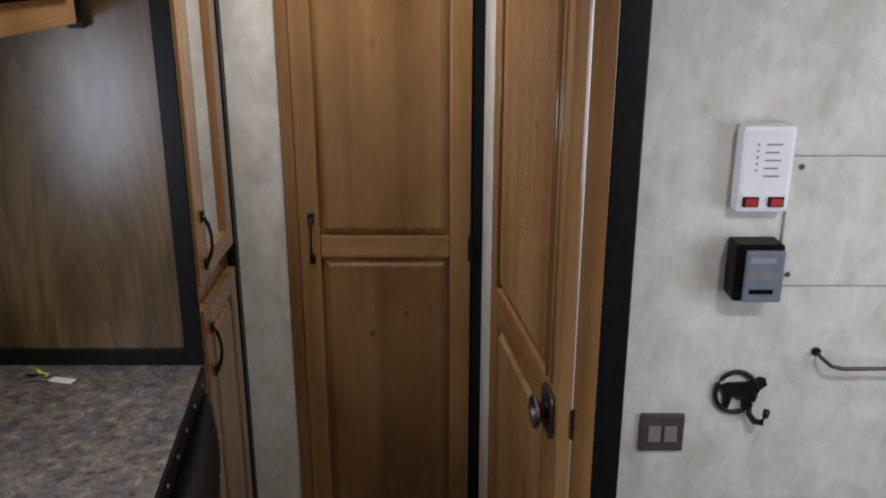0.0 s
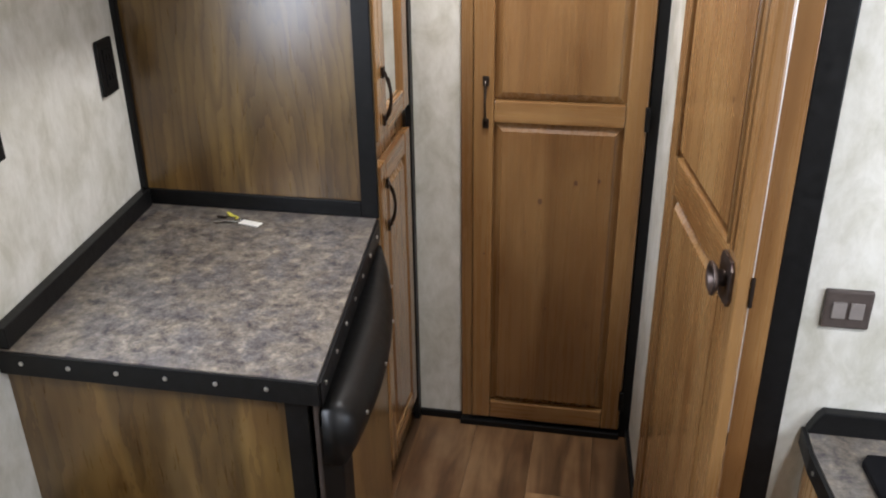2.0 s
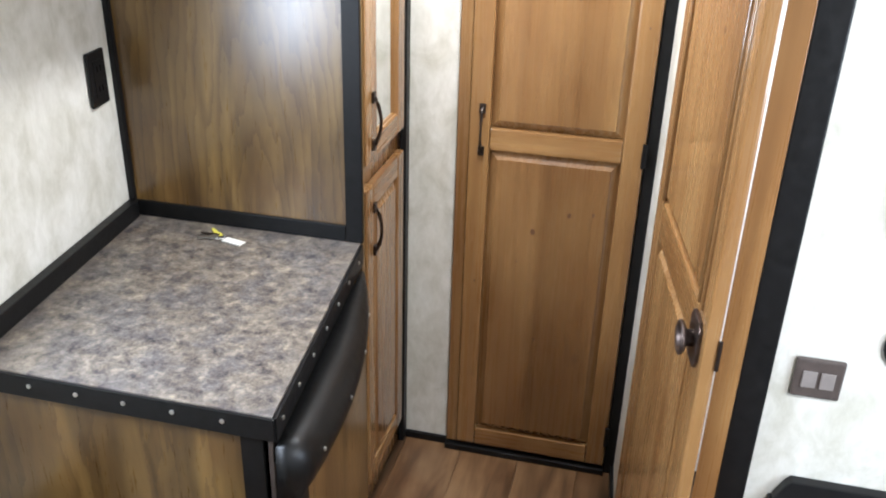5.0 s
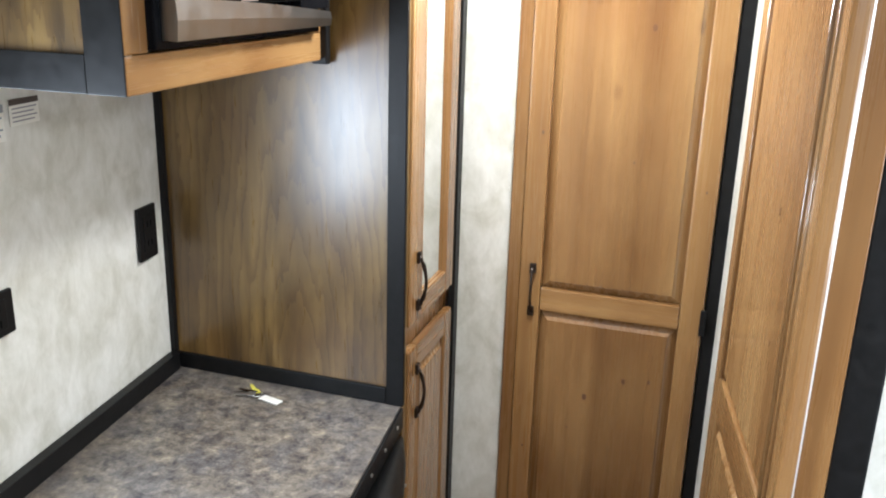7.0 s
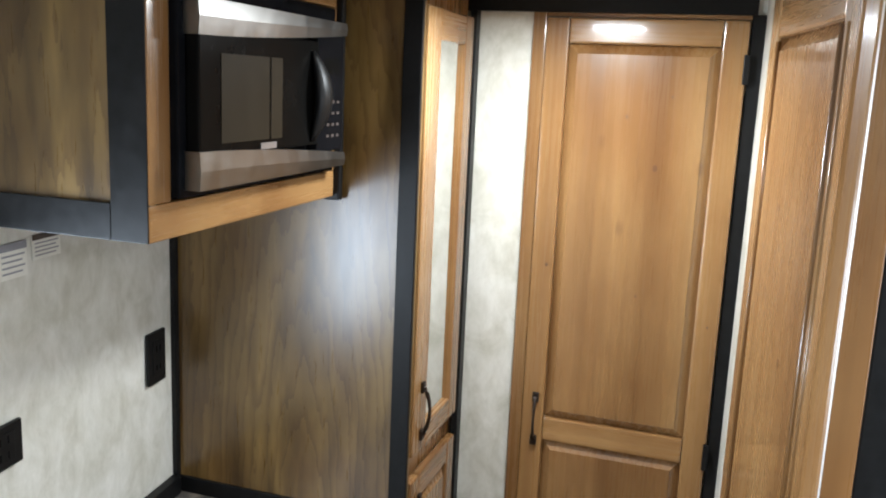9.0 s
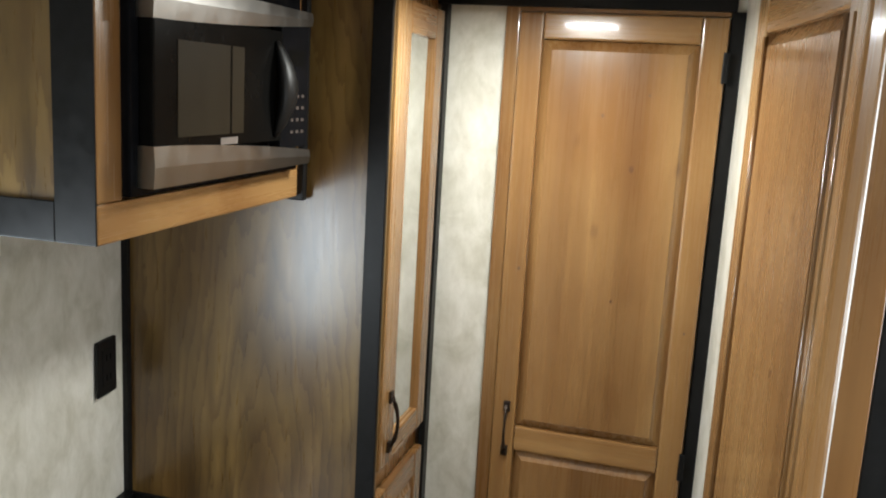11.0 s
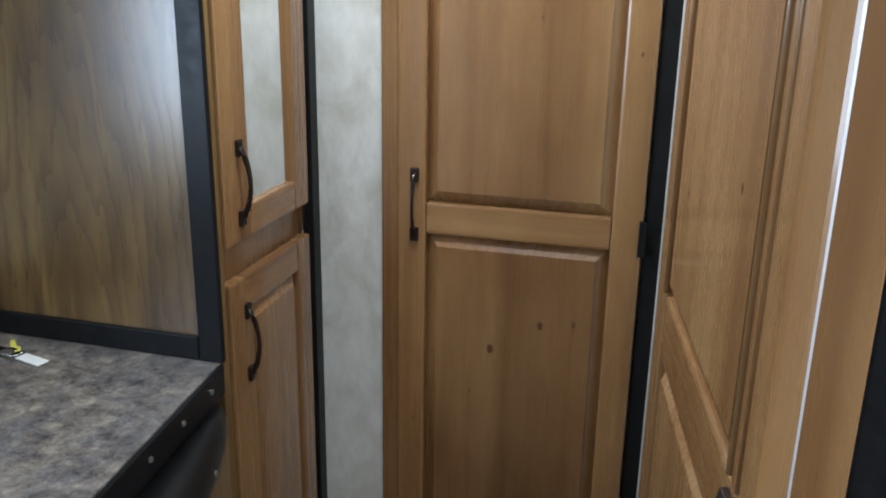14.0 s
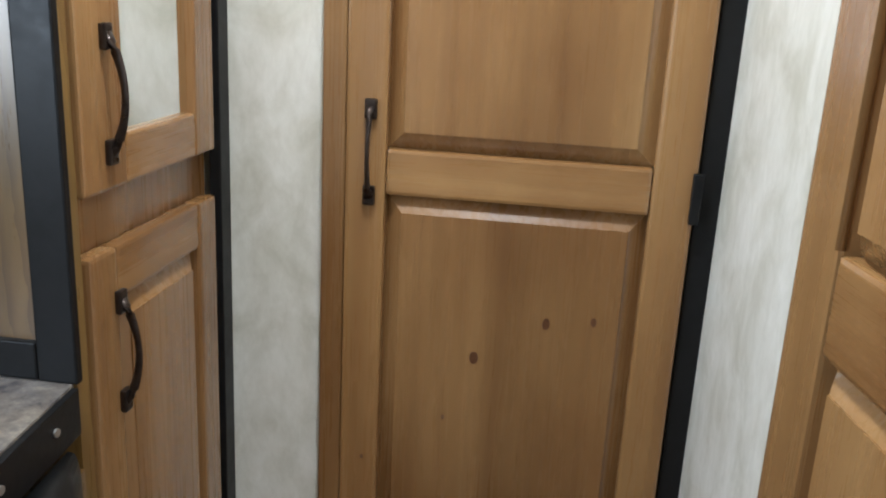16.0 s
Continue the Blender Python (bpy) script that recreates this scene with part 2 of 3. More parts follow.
def tube(name, points, radius, mat, parent=None, at=None, sides=10, flat=1.0):
    """A bar of round or flattened section along a line of points; radius: one number, or one for each point."""
    bm = bmesh.new()
    pts = [Vector(p) for p in points]
    rings = []
    for i, p in enumerate(pts):
        d = (pts[min(i + 1, len(pts) - 1)] - pts[max(i - 1, 0)]).normalized()
        up = Vector((0, 0, 1)) if abs(d.z) < 0.9 else Vector((1, 0, 0))
        a = d.cross(up).normalized()
        b = d.cross(a).normalized()
        r = radius[i] if isinstance(radius, (list, tuple)) else radius
        rings.append([bm.verts.new(p + r * (math.cos(k * math.tau / sides) * a + flat * math.sin(k * math.tau / sides) * b)) for k in range(sides)])
    for r0, r1 in zip(rings, rings[1:]):
        for k in range(sides):
            bm.faces.new((r0[k], r0[(k + 1) % sides], r1[(k + 1) % sides], r1[k]))
    bm.faces.new(rings[0])
    bm.faces.new(rings[-1][::-1])
    return finish(name, bm, mat, parent, 0, at, True)


def disc(name, radius, depth, mat, parent=None, at=None, sides=20, bevel=0.001, squash=1.0):
    """A round plate in the x-z plane that stands out towards -y."""
    bm = bmesh.new()
    a = [bm.verts.new((radius * math.cos(k * math.tau / sides), 0, squash * radius * math.sin(k * math.tau / sides))) for k in range(sides)]
    b = [bm.verts.new((v.co.x, -depth, v.co.z)) for v in a]
    bm.faces.new(a)
    bm.faces.new(b[::-1])
    for k in range(sides):
        bm.faces.new((a[k], a[(k + 1) % sides], b[(k + 1) % sides], b[k]))
    return finish(name, bm, mat, parent, bevel, at)


def base(name, label, category, m, group="", kind=""):
    ob = new(name)
    ob.matrix_world = m
    ob.empty_display_size = 0.05
    return tagged(ob, label, category, group, kind)


def raised_panel(name, w0, w1, z0, z1, slope, back, front, mat, parent):
    """A fielded panel in the x-z plane that faces -y: sloping borders rise to the flat field."""
    bm = bmesh.new()
    o = [bm.verts.new((x, -back, z)) for x, z in ((w0, z0), (w1, z0), (w1, z1), (w0, z1))]
    i = [bm.verts.new((x, -front, z)) for x, z in ((w0 + slope, z0 + slope), (w1 - slope, z0 + slope), (w1 - slope, z1 - slope), (w0 + slope, z1 - slope))]
    j = [bm.verts.new((v.co.x, -front - 0.0015, v.co.z)) for v in i]
    k = [bm.verts.new((v.co.x, 0.0, v.co.z)) for v in o]
    for lo, hi in ((k, o), (o, i), (i, j)):
        for n in range(4):
            bm.faces.new((lo[n], lo[(n + 1) % 4], hi[(n + 1) % 4], hi[n]))
    bm.faces.new(j)
    bm.faces.new(k[::-1])
    return finish(name, bm, mat, parent)


def bow_handle(parent, x, z, length, y=-0.02):
    """A bow pull, upright in the x-z plane, standing out towards -y, with a splayed foot at each end."""
    n = 14
    pts = [(x, y - 0.004 - 0.015 * math.sin(math.pi * i / n) ** 0.8, z + length * (i / n - 0.5) * 0.92) for i in range(n + 1)]
    rad = [0.0062 - 0.0026 * math.sin(math.pi * i / n) for i in range(n + 1)]
    h = tube("handle", pts, rad, BRONZE, parent, None, 8, 0.7)
    tagged(h, "dark bronze bow handle")
    for s in (-1, 1):
        f = box("handle_foot", (x - 0.0075, x + 0.0075, y - 0.007, y, z + s * length * 0.44 - 0.012, z + s * length * 0.44 + 0.012), BRONZE, parent, 0.0025)
    return h


def panel_door(thing, w, z0, z1, thick, stile, mid, mids, low, top, level, mirror_above=False, lower_field=True):
    """Parts of a two-panel door leaf, from x = 0 to w, its face at y = -thick. mid: the rail's foot, mids: its head."""
    box("stile", (0, stile, -thick, 0, z0, z1), DOOR_WOOD, thing, 0.0045)
    box("stile", (w - stile, w, -thick, 0, z0, z1), DOOR_WOOD, thing, 0.0045)
    for a, b in ((z0, low), (top, z1)) + (((mid, mids),) if mid else ()):
        box("rail", (stile + 0.0005, w - stile - 0.0005, -thick + 0.0006, 0, a, b), level, thing, 0.0045)
    spans = ((low, mid), (mids, top)) if mid else ((low, top),)
    for a, b in spans:
        raised_panel("panel", stile, w - stile, a, b, 0.021, thick - 0.017 if thick > 0.0205 else thick - 0.014, thick - 0.002, DOOR_WOOD, thing)


# ---- the large structure ----
WALL_Y = 1.885          # face of the hall's end wall
PANEL_Y = 1.525         # face of the slide-out's end panel
SWITCH_Y = 1.06         # face of the kitchen's end wall
SK = 0.10               # the slide-out stands a little askew
BATH_AT = (0.288, WALL_Y)
BATH_TURN = math.degrees(math.atan2(0.125, 0.85))


def structure(name, label, ob):
    return tagged(ob, label, "", "", "structure")


floor_base = structure("floor", "brown wood-look plank floor", box("floor", (-0.95, 1.41, -2.2, 2.0, -0.08, -0.006), BLACK, None, 0))
structure("ceiling", "pale vinyl ceiling", box("ceiling", (-0.95, 1.41, -2.2, 2.0, CEIL, CEIL + 0.06), CEILING, None, 0))
structure("wall_end", "mottled beige wallpapered hall wall", box("wall_end", (-0.9, 0.45, WALL_Y, WALL_Y + 0.05, 0, CEIL), WALLPAPER, None, 0))
structure("wall_switches", "mottled beige wallpapered kitchen wall", box("wall_switches", (0.462, 1.36, SWITCH_Y, SWITCH_Y + 0.04, 0, CEIL), WALLPAPER, None, 0))
structure("wall_back", "plain beige wall behind the kitchen", box("wall_back", (-0.95, 1.41, -2.25, -2.2, 0, CEIL), WALLPAPER, None, 0))
# unseen right wall; its opening is assumed, to go with the added fill
bm = bmesh.new()
for y0, y1, z0, z1 in ((-2.2, 0.05, 0, CEIL), (0.65, 2.0, 0, CEIL), (0.05, 0.65, 0, 0.98), (0.05, 0.65, 1.52, CEIL)):
    add_box(bm, 1.36, 1.41, y0, y1, z0, z1)
structure("wall_right", "plain beige wall with an opening for the kitchen fill", finish("wall_right", bm, WALLPAPER))
structure("wall_bath_end", "plain white bathroom wall", box("wall_bath_end", (0.45, 1.36, WALL_Y + 0.06, WALL_Y + 0.11, 0, CEIL), WHITE, None, 0))

# slide-out wall with its window opening
bm = bmesh.new()
for y0, y1, z0, z1 in ((0.90, 1.53, 0, CEIL), (-2.2, 0.42, 0, CEIL), (0.42, 0.90, 0, 0.98), (0.42, 0.90, 1.46, CEIL)):
    add_box(bm, -0.88, -0.833, y0, y1, z0, z1, SK)
structure("wall_slide_out", "mottled beige wallpapered slide-out wall with a window", finish("wall_slide_out", bm, WALLPAPER))
bm = bmesh.new()
for y0, y1, z0, z1 in ((0.40, 0.43, 0.96, 1.48), (0.89, 0.915, 0.96, 1.48), (0.43, 0.89, 0.96, 0.99), (0.43, 0.89, 1.45, 1.48)):
    add_box(bm, -0.848, -0.82, y0, y1, z0, z1, SK)
window = structure("window_1", "small slide-out window in a black frame", finish("window_1", bm, BLACK))

# slide-out end panel with its black border
box_panel = structure("wall_slide_end", "dark walnut laminate end panel", box("wall_slide_end", (-0.95, -0.284, PANEL_Y, PANEL_Y + 0.02, 0, CEIL), PANEL_WOOD, None, 0))
for nm, lims in (("trim", (-0.318, -0.280, PANEL_Y - 0.006, PANEL_Y + 0.004, 0.785, CEIL)), ("trim", (-0.84, -0.318, PANEL_Y - 0.007, PANEL_Y + 0.004, 0.786, 0.822)),
                 ("trim", (-0.846, -0.819, PANEL_Y - 0.012, PANEL_Y + 0.004, 0.822, CEIL))):
    structure(nm, "black border trim of the end panel", box(nm, lims, BLACK, None, 0.002))

# black trims of the hall
for lims in ((-0.31, 0.30, WALL_Y - 0.012, WALL_Y + 0.001, 1.868, CEIL), (0.290, 0.318, WALL_Y - 0.014, WALL_Y + 0.001, 0, 1.868), (-0.294, -0.279, WALL_Y - 0.03, WALL_Y + 0.001, 0.0, 1.868),
             (-0.279, 0.290, WALL_Y - 0.010, WALL_Y + 0.001, 0, 0.022), (-0.158, 0.290, WALL_Y - 0.030, WALL_Y - 0.0102, 0, 0.018)):
    structure("trim", "black trim on the hall wall", box("trim", lims, BLACK, None, 0.002))
structure("trim", "black corner trim of the kitchen wall", box("trim", (0.455, 0.498, SWITCH_Y - 0.018, SWITCH_Y + 0.03, 0, CEIL), BLACK, None, 0.003))

# bathroom wall: local x runs from the end wall towards the kitchen, the face looks along -y
bath = pose(BATH_AT[0], BATH_AT[1], 0, 0, 0, -90) @ pose(0, 0, 0, 0, 0, BATH_TURN)
LEAF0, LEAF1 = 0.345, 0.868
structure("wall_bath", "mottled beige wallpapered strip beside the bathroom door", prism("wall_bath", [(0.3165, WALL_Y), (0.3365, 1.549), (0.385, 1.556), (0.365, WALL_Y)], 0, CEIL, WALLPAPER))
structure("wall_bath_over", "plain strip over the bathroom door", box("wall_bath_over", (LEAF0 - 0.004, 0.91, 0, 0.04, 1.885, CEIL), DOOR_WOOD, None, 0, bath))
structure("baseboard", "black base trim of the bathroom wall", prism("baseboard", [(0.308, WALL_Y - 0.014), (0.328, 1.551), (0.338, 1.551), (0.319, WALL_Y - 0.014)], 0, 0.03, BLACK))
structure("door_jamb", "honey wooden door jamb", prism("door_jamb", [(0.4205, 1.038), (0.4545, 1.038), (0.4605, 1.062), (0.4325, 1.062)], 0, CEIL, DOOR_WOOD, None, 0.001))

# ---- hall end door ----
X0, X1 = -0.125, 0.288
hall_door = base("hall_door", "honey alder two-panel hall door, closed, with bow handle", "door", pose(X0, WALL_Y - 0.002, 0))
panel_door(hall_door, X1 - X0, 0.03, 1.856, 0.022, 0.050, 0.905, 0.961, 0.085, 1.803, RAIL_WOOD)
bow_handle(hall_door, 0.031, 0.956, 0.118, -0.022)
for z in (0.13, 0.93, 1.76):
    tagged(box("hinge", (X1 - X0 - 0.006, X1 - X0 + 0.006, -0.029, -0.0221, z - 0.03, z + 0.03), BLACK, hall_door, 0.002), "black hinge")
structure("door_casing", "honey wooden casing beside the hall door", box("door_casing", (-0.157, -0.127, WALL_Y - 0.014, WALL_Y + 0.001, 0.022, 1.867), DOOR_WOOD, None, 0.003))
structure("door_casing", "honey wooden head casing over the hall door", box("door_casing", (-0.127, 0.290, WALL_Y - 0.012, WALL_Y + 0.001, 1.858, 1.867), RAIL_WOOD, None, 0.001))

KNOT = plain("knot", (0.085, 0.035, 0.014), 0.35, 0, 0.4, 300, 0.05)


def knots(door, depth, spots):
    for x, z, r in spots:
        k = disc("knot", r * 0.75, 0.0004, KNOT, door, None, 12, 0, 1.5)
        k.location = (x, -depth, z)


knots(hall_door, 0.0214, ((0.131 - X0, 0.760, 0.0065), (0.188 - X0, 0.768, 0.0050), (0.045 - X0, 0.706, 0.0075), (0.010 - X0, 0.62, 0.003), (0.07 - X0, 0.40, 0.004), (0.127 - X0, 1.550, 0.0065), (0.06 - X0, 1.655, 0.004), (0.15 - X0, 1.70, 0.003), (0.11 - X0, 1.27, 0.003)))
knots(hall_door, 0.0221, ((0.035, 1.32, 0.004), (0.39, 1.22, 0.003), (0.03, 0.55, 0.003)))

# ---- bathroom door ----
bath_door = base("bathroom_door", "honey alder two-panel bathroom door, nearly closed, with bronze knob", "door", bath @ pose(LEAF0, 0.004, 0))
panel_door(bath_door, LEAF1 - LEAF0, 0.012, 1.88, 0.022, 0.066, 0.900, 0.977, 0.09, 1.80, RAIL_WOOD)
for bx0, br in ((LEAF1 - LEAF0 - 0.066, 0.0055), (LEAF1 - LEAF0 - 0.040, 0.004), (0.066, 0.004)):
    tube("moulding", [(bx0, -0.0205, 0.98), (bx0, -0.0205, 1.795)], br, DOOR_WOOD, bath_door, None, 12, 0.6)
knots(bath_door, 0.0214, ((0.15, 1.12, 0.004), (0.33, 1.35, 0.005), (0.22, 1.55, 0.004), (0.25, 0.6, 0.004), (0.38, 1.18, 0.004)))
kx = LEAF1 - LEAF0 - 0.046
plate = prism("knob_plate", [(-0.022, -0.038), (0.022, -0.038), (0.031, -0.024), (0.031, 0.024), (0.022, 0.038), (-0.022, 0.038), (-0.031, 0.024), (-0.031, -0.024)], 0, 0.006, KNOB, bath_door, 0.001, pose(0, 0, 0))
plate.matrix_world = bath_door.matrix_world @ pose(kx, -0.0222, 0.93, 90, 0, 0)
bm = bmesh.new()
prof = ((0.0, 0.013), (0.010, 0.013), (0.014, 0.022), (0.018, 0.0270), (0.021, 0.0265), (0.0225, 0.0225), (0.019, 0.017), (0.012, 0.012), (0.0105, 0.006))
rings = [[bm.verts.new((r * math.cos(k * math.tau / 24), -d, r * math.sin(k * math.tau / 24))) for k in range(24)] for d, r in prof]
for r0, r1 in zip(rings, rings[1:]):
    for k in range(24):
        bm.faces.new((r0[k], r0[(k + 1) % 24], r1[(k + 1) % 24], r1[k]))
bm.faces.new(rings[-1])
knob = finish("knob", bm, KNOB, bath_door, 0, None, True)
knob.matrix_parent_inverse = Matrix()
knob.location = (kx, -0.0275, 0.93)
plate.matrix_parent_inverse = Matrix()
plate.matrix_basis = pose(kx, -0.0222, 0.93, 90, 0, 0)
box("latch", (LEAF1 - LEAF0, LEAF1 - LEAF0 + 0.0035, -0.002, 0.0035, 0.905, 0.955), BRONZE, bath_door, 0.001)

# ---- tall hall cabinet with mirror door ----
cab = base("hall_cabinet", "tall honey alder hall cabinet with mirrored upper door", "cabinet", pose(-0.3005, 1.5285, 0, 0, 0, 90))
box("body", (0, 0.328, 0, 0.50, 0, CEIL - 0.002), DOOR_WOOD, cab, 0.002)
CW0, CW1 = 0.022, 0.312


def cab_door(z0, z1, name, label):
    d = new(name)
    d.parent = cab
    d.location = (CW0, -0.0005, 0)
    tagged(d, label)
    return d


lower = cab_door(0, 0, "cabinet_door", "raised-panel lower door")
panel_door(lower, CW1 - CW0, 0.09, 0.893, 0.02, 0.05, None, None, 0.14, 0.839, RAIL_WOOD)
bow_handle(lower, 0.047, 0.787, 0.118, -0.02)
upper = cab_door(0, 0, "cabinet_door", "mirrored upper door")
box("stile", (0, 0.078, -0.02, 0, 0.949, 1.85), DOOR_WOOD, upper, 0.003)
box("stile", (CW1 - CW0 - 0.052, CW1 - CW0, -0.02, 0, 0.949, 1.85), DOOR_WOOD, upper, 0.003)
for a, b in ((0.949, 0.998), (1.79, 1.85)):
    box("rail", (0.0785, CW1 - CW0 - 0.0525, -0.0195, 0, a, b), RAIL_WOOD, upper, 0.003)
tagged(box("mirror", (0.077, CW1 - CW0 - 0.051, -0.010, -0.002, 0.997, 1.791), MIRROR, upper, 0), "mirror pane")
bow_handle(upper, 0.045, 1.037, 0.118, -0.02)

# ---- slide-out counter ----
counter = base("slide_out_counter", "walnut slide-out counter with grey speckled laminate top", "counter", pose(0, 0, 0))


def edge_x(y):
    return -0.286 - 0.107 * (y - 1.525)


def wall_x(y):
    return -0.832 - SK * (y - 1.525)


F = 0.90
prism("top", [(wall_x(F), F), (edge_x(F), F), (edge_x(1.522), 1.522), (wall_x(1.522), 1.522)], 0.755, 0.785, LAMINATE, counter, 0.001)
prism("front", [(wall_x(F) - 0.02, F + 0.012), (edge_x(F) - 0.045, F + 0.012), (edge_x(F) - 0.045, F + 0.03), (wall_x(F) - 0.02, F + 0.03)], 0.0, 0.744, PANEL_WOOD, counter)
prism("side", [(edge_x(F) - 0.03, F + 0.048), (edge_x(F) + 0.006, F + 0.048), (edge_x(1.52) + 0.006, 1.52), (edge_x(1.52) - 0.03, 1.52)], 0.0, 0.70, PANEL_WOOD, counter)
prism("front_edge", [(wall_x(F), F - 0.006), (edge_x(F) + 0.004, F - 0.006), (edge_x(F) + 0.004, F - 0.0005), (wall_x(F), F - 0.0005)], 0.742, 0.783, BLACK, counter, 0.001)
prism("side_edge", [(edge_x(F) + 0.0005, F), (edge_x(F) + 0.007, F), (edge_x(1.52) + 0.007, 1.518), (edge_x(1.52) + 0.0005, 1.518)], 0.738, 0.783, BLACK, counter, 0.001)
prism("corner_post", [(edge_x(F) - 0.058, F + 0.002), (edge_x(F) - 0.020, F + 0.002), (edge_x(F) - 0.020, F + 0.011), (edge_x(F) - 0.058, F + 0.011)], 0.0, 0.742, BLACK, counter, 0.001)
prism("bead", [(edge_x(F) - 0.010, F + 0.001), (edge_x(F) - 0.002, F + 0.001), (edge_x(F) - 0.002, F + 0.02), (edge_x(F) - 0.010, F + 0.02)], 0.0, 0.741, BROWN, counter, 0.001)
prism("back_edge", [(wall_x(F), F + 0.001), (wall_x(F) + 0.022, F + 0.001), (wall_x(1.51) + 0.022, 1.512), (wall_x(1.51), 1.512)], 0.7853, 0.825, BLACK, counter, 0.002)
screw = disc("screw", 0.0042, 0.0025, SCREW, counter, pose(-0.30, F - 0.006, 0.766), 10, 0.0008)
for k in range(1, 6):
    copy_thing(screw, pose(-0.30 - 0.085 * k, F - 0.006, 0.766))
for k in range(7):
    y = F + 0.03 + 0.09 * k
    copy_thing(screw, pose(edge_x(y) + 0.007, y, 0.764, 0, 0, 84))

# rubber wiper seal that hangs along the counter's side
seal = base("slide_out_seal", "black rubber slide-out wiper seal under the counter edge", "seal", pose(0, 0, 0))
bm = bmesh.new()
N = 16
secs = []
for i in range(N + 1):
    u = i / N
    y = F - 0.01 + 0.60 * u
    drop = 0.105 * (1 - 0.35 * u ** 2)
    out = 0.034 * (1 - u) + 0.040 * math.sin(math.pi * u) ** 0.8 + 0.010
    x = edge_x(y) + 0.008
    top = 0.735
    ring = [(x - 0.002, y, top)]
    for k in range(13):
        a = math.radians(80 - 16.5 * k)
        ring.append((x + out * (0.12 + 0.88 * max(0.0, math.cos(a)) ** 0.7), y, top - drop * (0.5 - 0.5 * math.sin(a))))
    ring.append((x - 0.004, y, top - drop * 0.96))
    secs.append([bm.verts.new(v) for v in ring])
for a, b in zip(secs, secs[1:]):
    for k in range(len(a)):
        bm.faces.new((a[k], a[(k + 1) % len(a)], b[(k + 1) % len(a)], b[k]))
bm.faces.new(secs[0])
bm.faces.new(secs[-1][::-1])
finish("flap", bm, RUBBER, seal, 0.0, None, True)
prism("upright_seal", [(edge_x(F) - 0.001, F - 0.004), (edge_x(F) + 0.030, F + 0.01), (edge_x(F) + 0.034, F + 0.05), (edge_x(F) + 0.004, F + 0.045)], 0.0, 0.70, RUBBER, seal, 0.003)
for u, z in ((0.12, 0.690), (0.36, 0.690), (0.6, 0.692), (0.82, 0.695)):
    y = F - 0.01 + 0.60 * u
    out = 0.034 * (1 - u) + 0.040 * math.sin(math.pi * u) ** 0.8 + 0.010
    tagged(disc("rivet", 0.004, 0.004, SCREW, seal, pose(edge_x(y) + 0.006 + out, y, z, 0, 0, 84), 10, 0.0008), "zinc rivet")

# keys with a paper tag
keys = base("key_ring", "keys with a cream paper tag lying on the counter", "keys", pose(-0.582, 1.454, 0.786, 0, 0, -14))
box("tag", (0.012, 0.062, -0.010, 0.010, 0.0005, 0.003), PAPER, keys, 0.001)
tube("ring", [(0.012 * math.cos(a * math.tau / 16) - 0.002, 0.012 * math.sin(a * math.tau / 16), 0.004) for a in range(17)], 0.0012, SCREW, keys)
for a, mt in ((150, YELLOW), (185, BRONZE), (215, SCREW)):
    k = prism("key", [(0.004, -0.008), (0.016, -0.009), (0.021, -0.004), (0.046, -0.004), (0.049, 0), (0.044, 0.003), (0.021, 0.004), (0.016, 0.009), (0.004, 0.008)], 0.002 + a * 1e-5, 0.0045 + a * 1e-5, mt, keys, 0.0004)
    k.matrix_parent_inverse = Matrix()
    k.matrix_basis = pose(0, 0, 0, 0, 0, a)


# ---- outlets and labels on the slide-out wall ----
def on_slide(y, z, out=0.0):
    return pose(wall_x(y) + 0.002 + out, y, z, 0, 0, 90 + math.degrees(math.atan(SK)) * 1.0)


def outlet(y, z, w, h, dark):
    o = base("wall_outlet", "dark brown plastic wall outlet", "outlet", on_slide(y, z), "outlets on the slide-out wall")
    box("plate", (-w / 2, w / 2, -0.008, 0, -h / 2, h / 2), BLACK, o, 0.003)
    box("face", (-w * 0.28, w * 0.28, -0.010, -0.007, -h * 0.34, h * 0.34), dark, o, 0.001)
    for s in (-1, 1):
        for k in (-1, 1):
            box("slot", (k * w * 0.1 - 0.0015, k * w * 0.1 + 0.0015, -0.0106, -0.0096, s * h * 0.18 - 0.006, s * h * 0.18 + 0.006), GLOSS_BLACK, o, 0)
    return o


outlet(1.442, 1.120, 0.066, 0.112, BLACK)
outlet(0.990, 1.106, 0.09, 0.074, BLACK)


def sticker(y, z, w, h, stripe):
    s = base("warning_label", "white paper warning label stuck on the wall", "label", on_slide(y, z), "warning labels")
    box("sheet", (-w / 2, w / 2, -0.001, 0.001, -h / 2, h / 2), PAPER, s, 0)
    box("heading", (-w / 2, w / 2, -0.0016, -0.001, h * 0.28, h * 0.5), stripe, s, 0)
    for k in range(4):
        box("line", (-w * 0.42, w * (0.42 - 0.1 * (k % 2)), -0.0016, -0.001, h * (0.12 - 0.16 * k), h * (0.17 - 0.16 * k)), INK, s, 0)


sticker(1.122, 1.414, 0.070, 0.042, BROWN)
sticker(1.042, 1.402, 0.062, 0.058, INK)

# ---- microwave cabinet ----
MX = -0.446
mcab = base("microwave_cabinet", "honey wooden overhead cabinet with walnut end and black trim", "cabinet", pose(0, 0, 0))
MZ = 1.483
NY = 0.918
MSK = 0.027


def mbox(name, x0, x1, y0, y1, z0, z1, mat, bevel=0.002, parent=mcab):
    return box(name, (x0, x1, y0, y1, z0, z1), mat, parent, bevel, None, MSK)


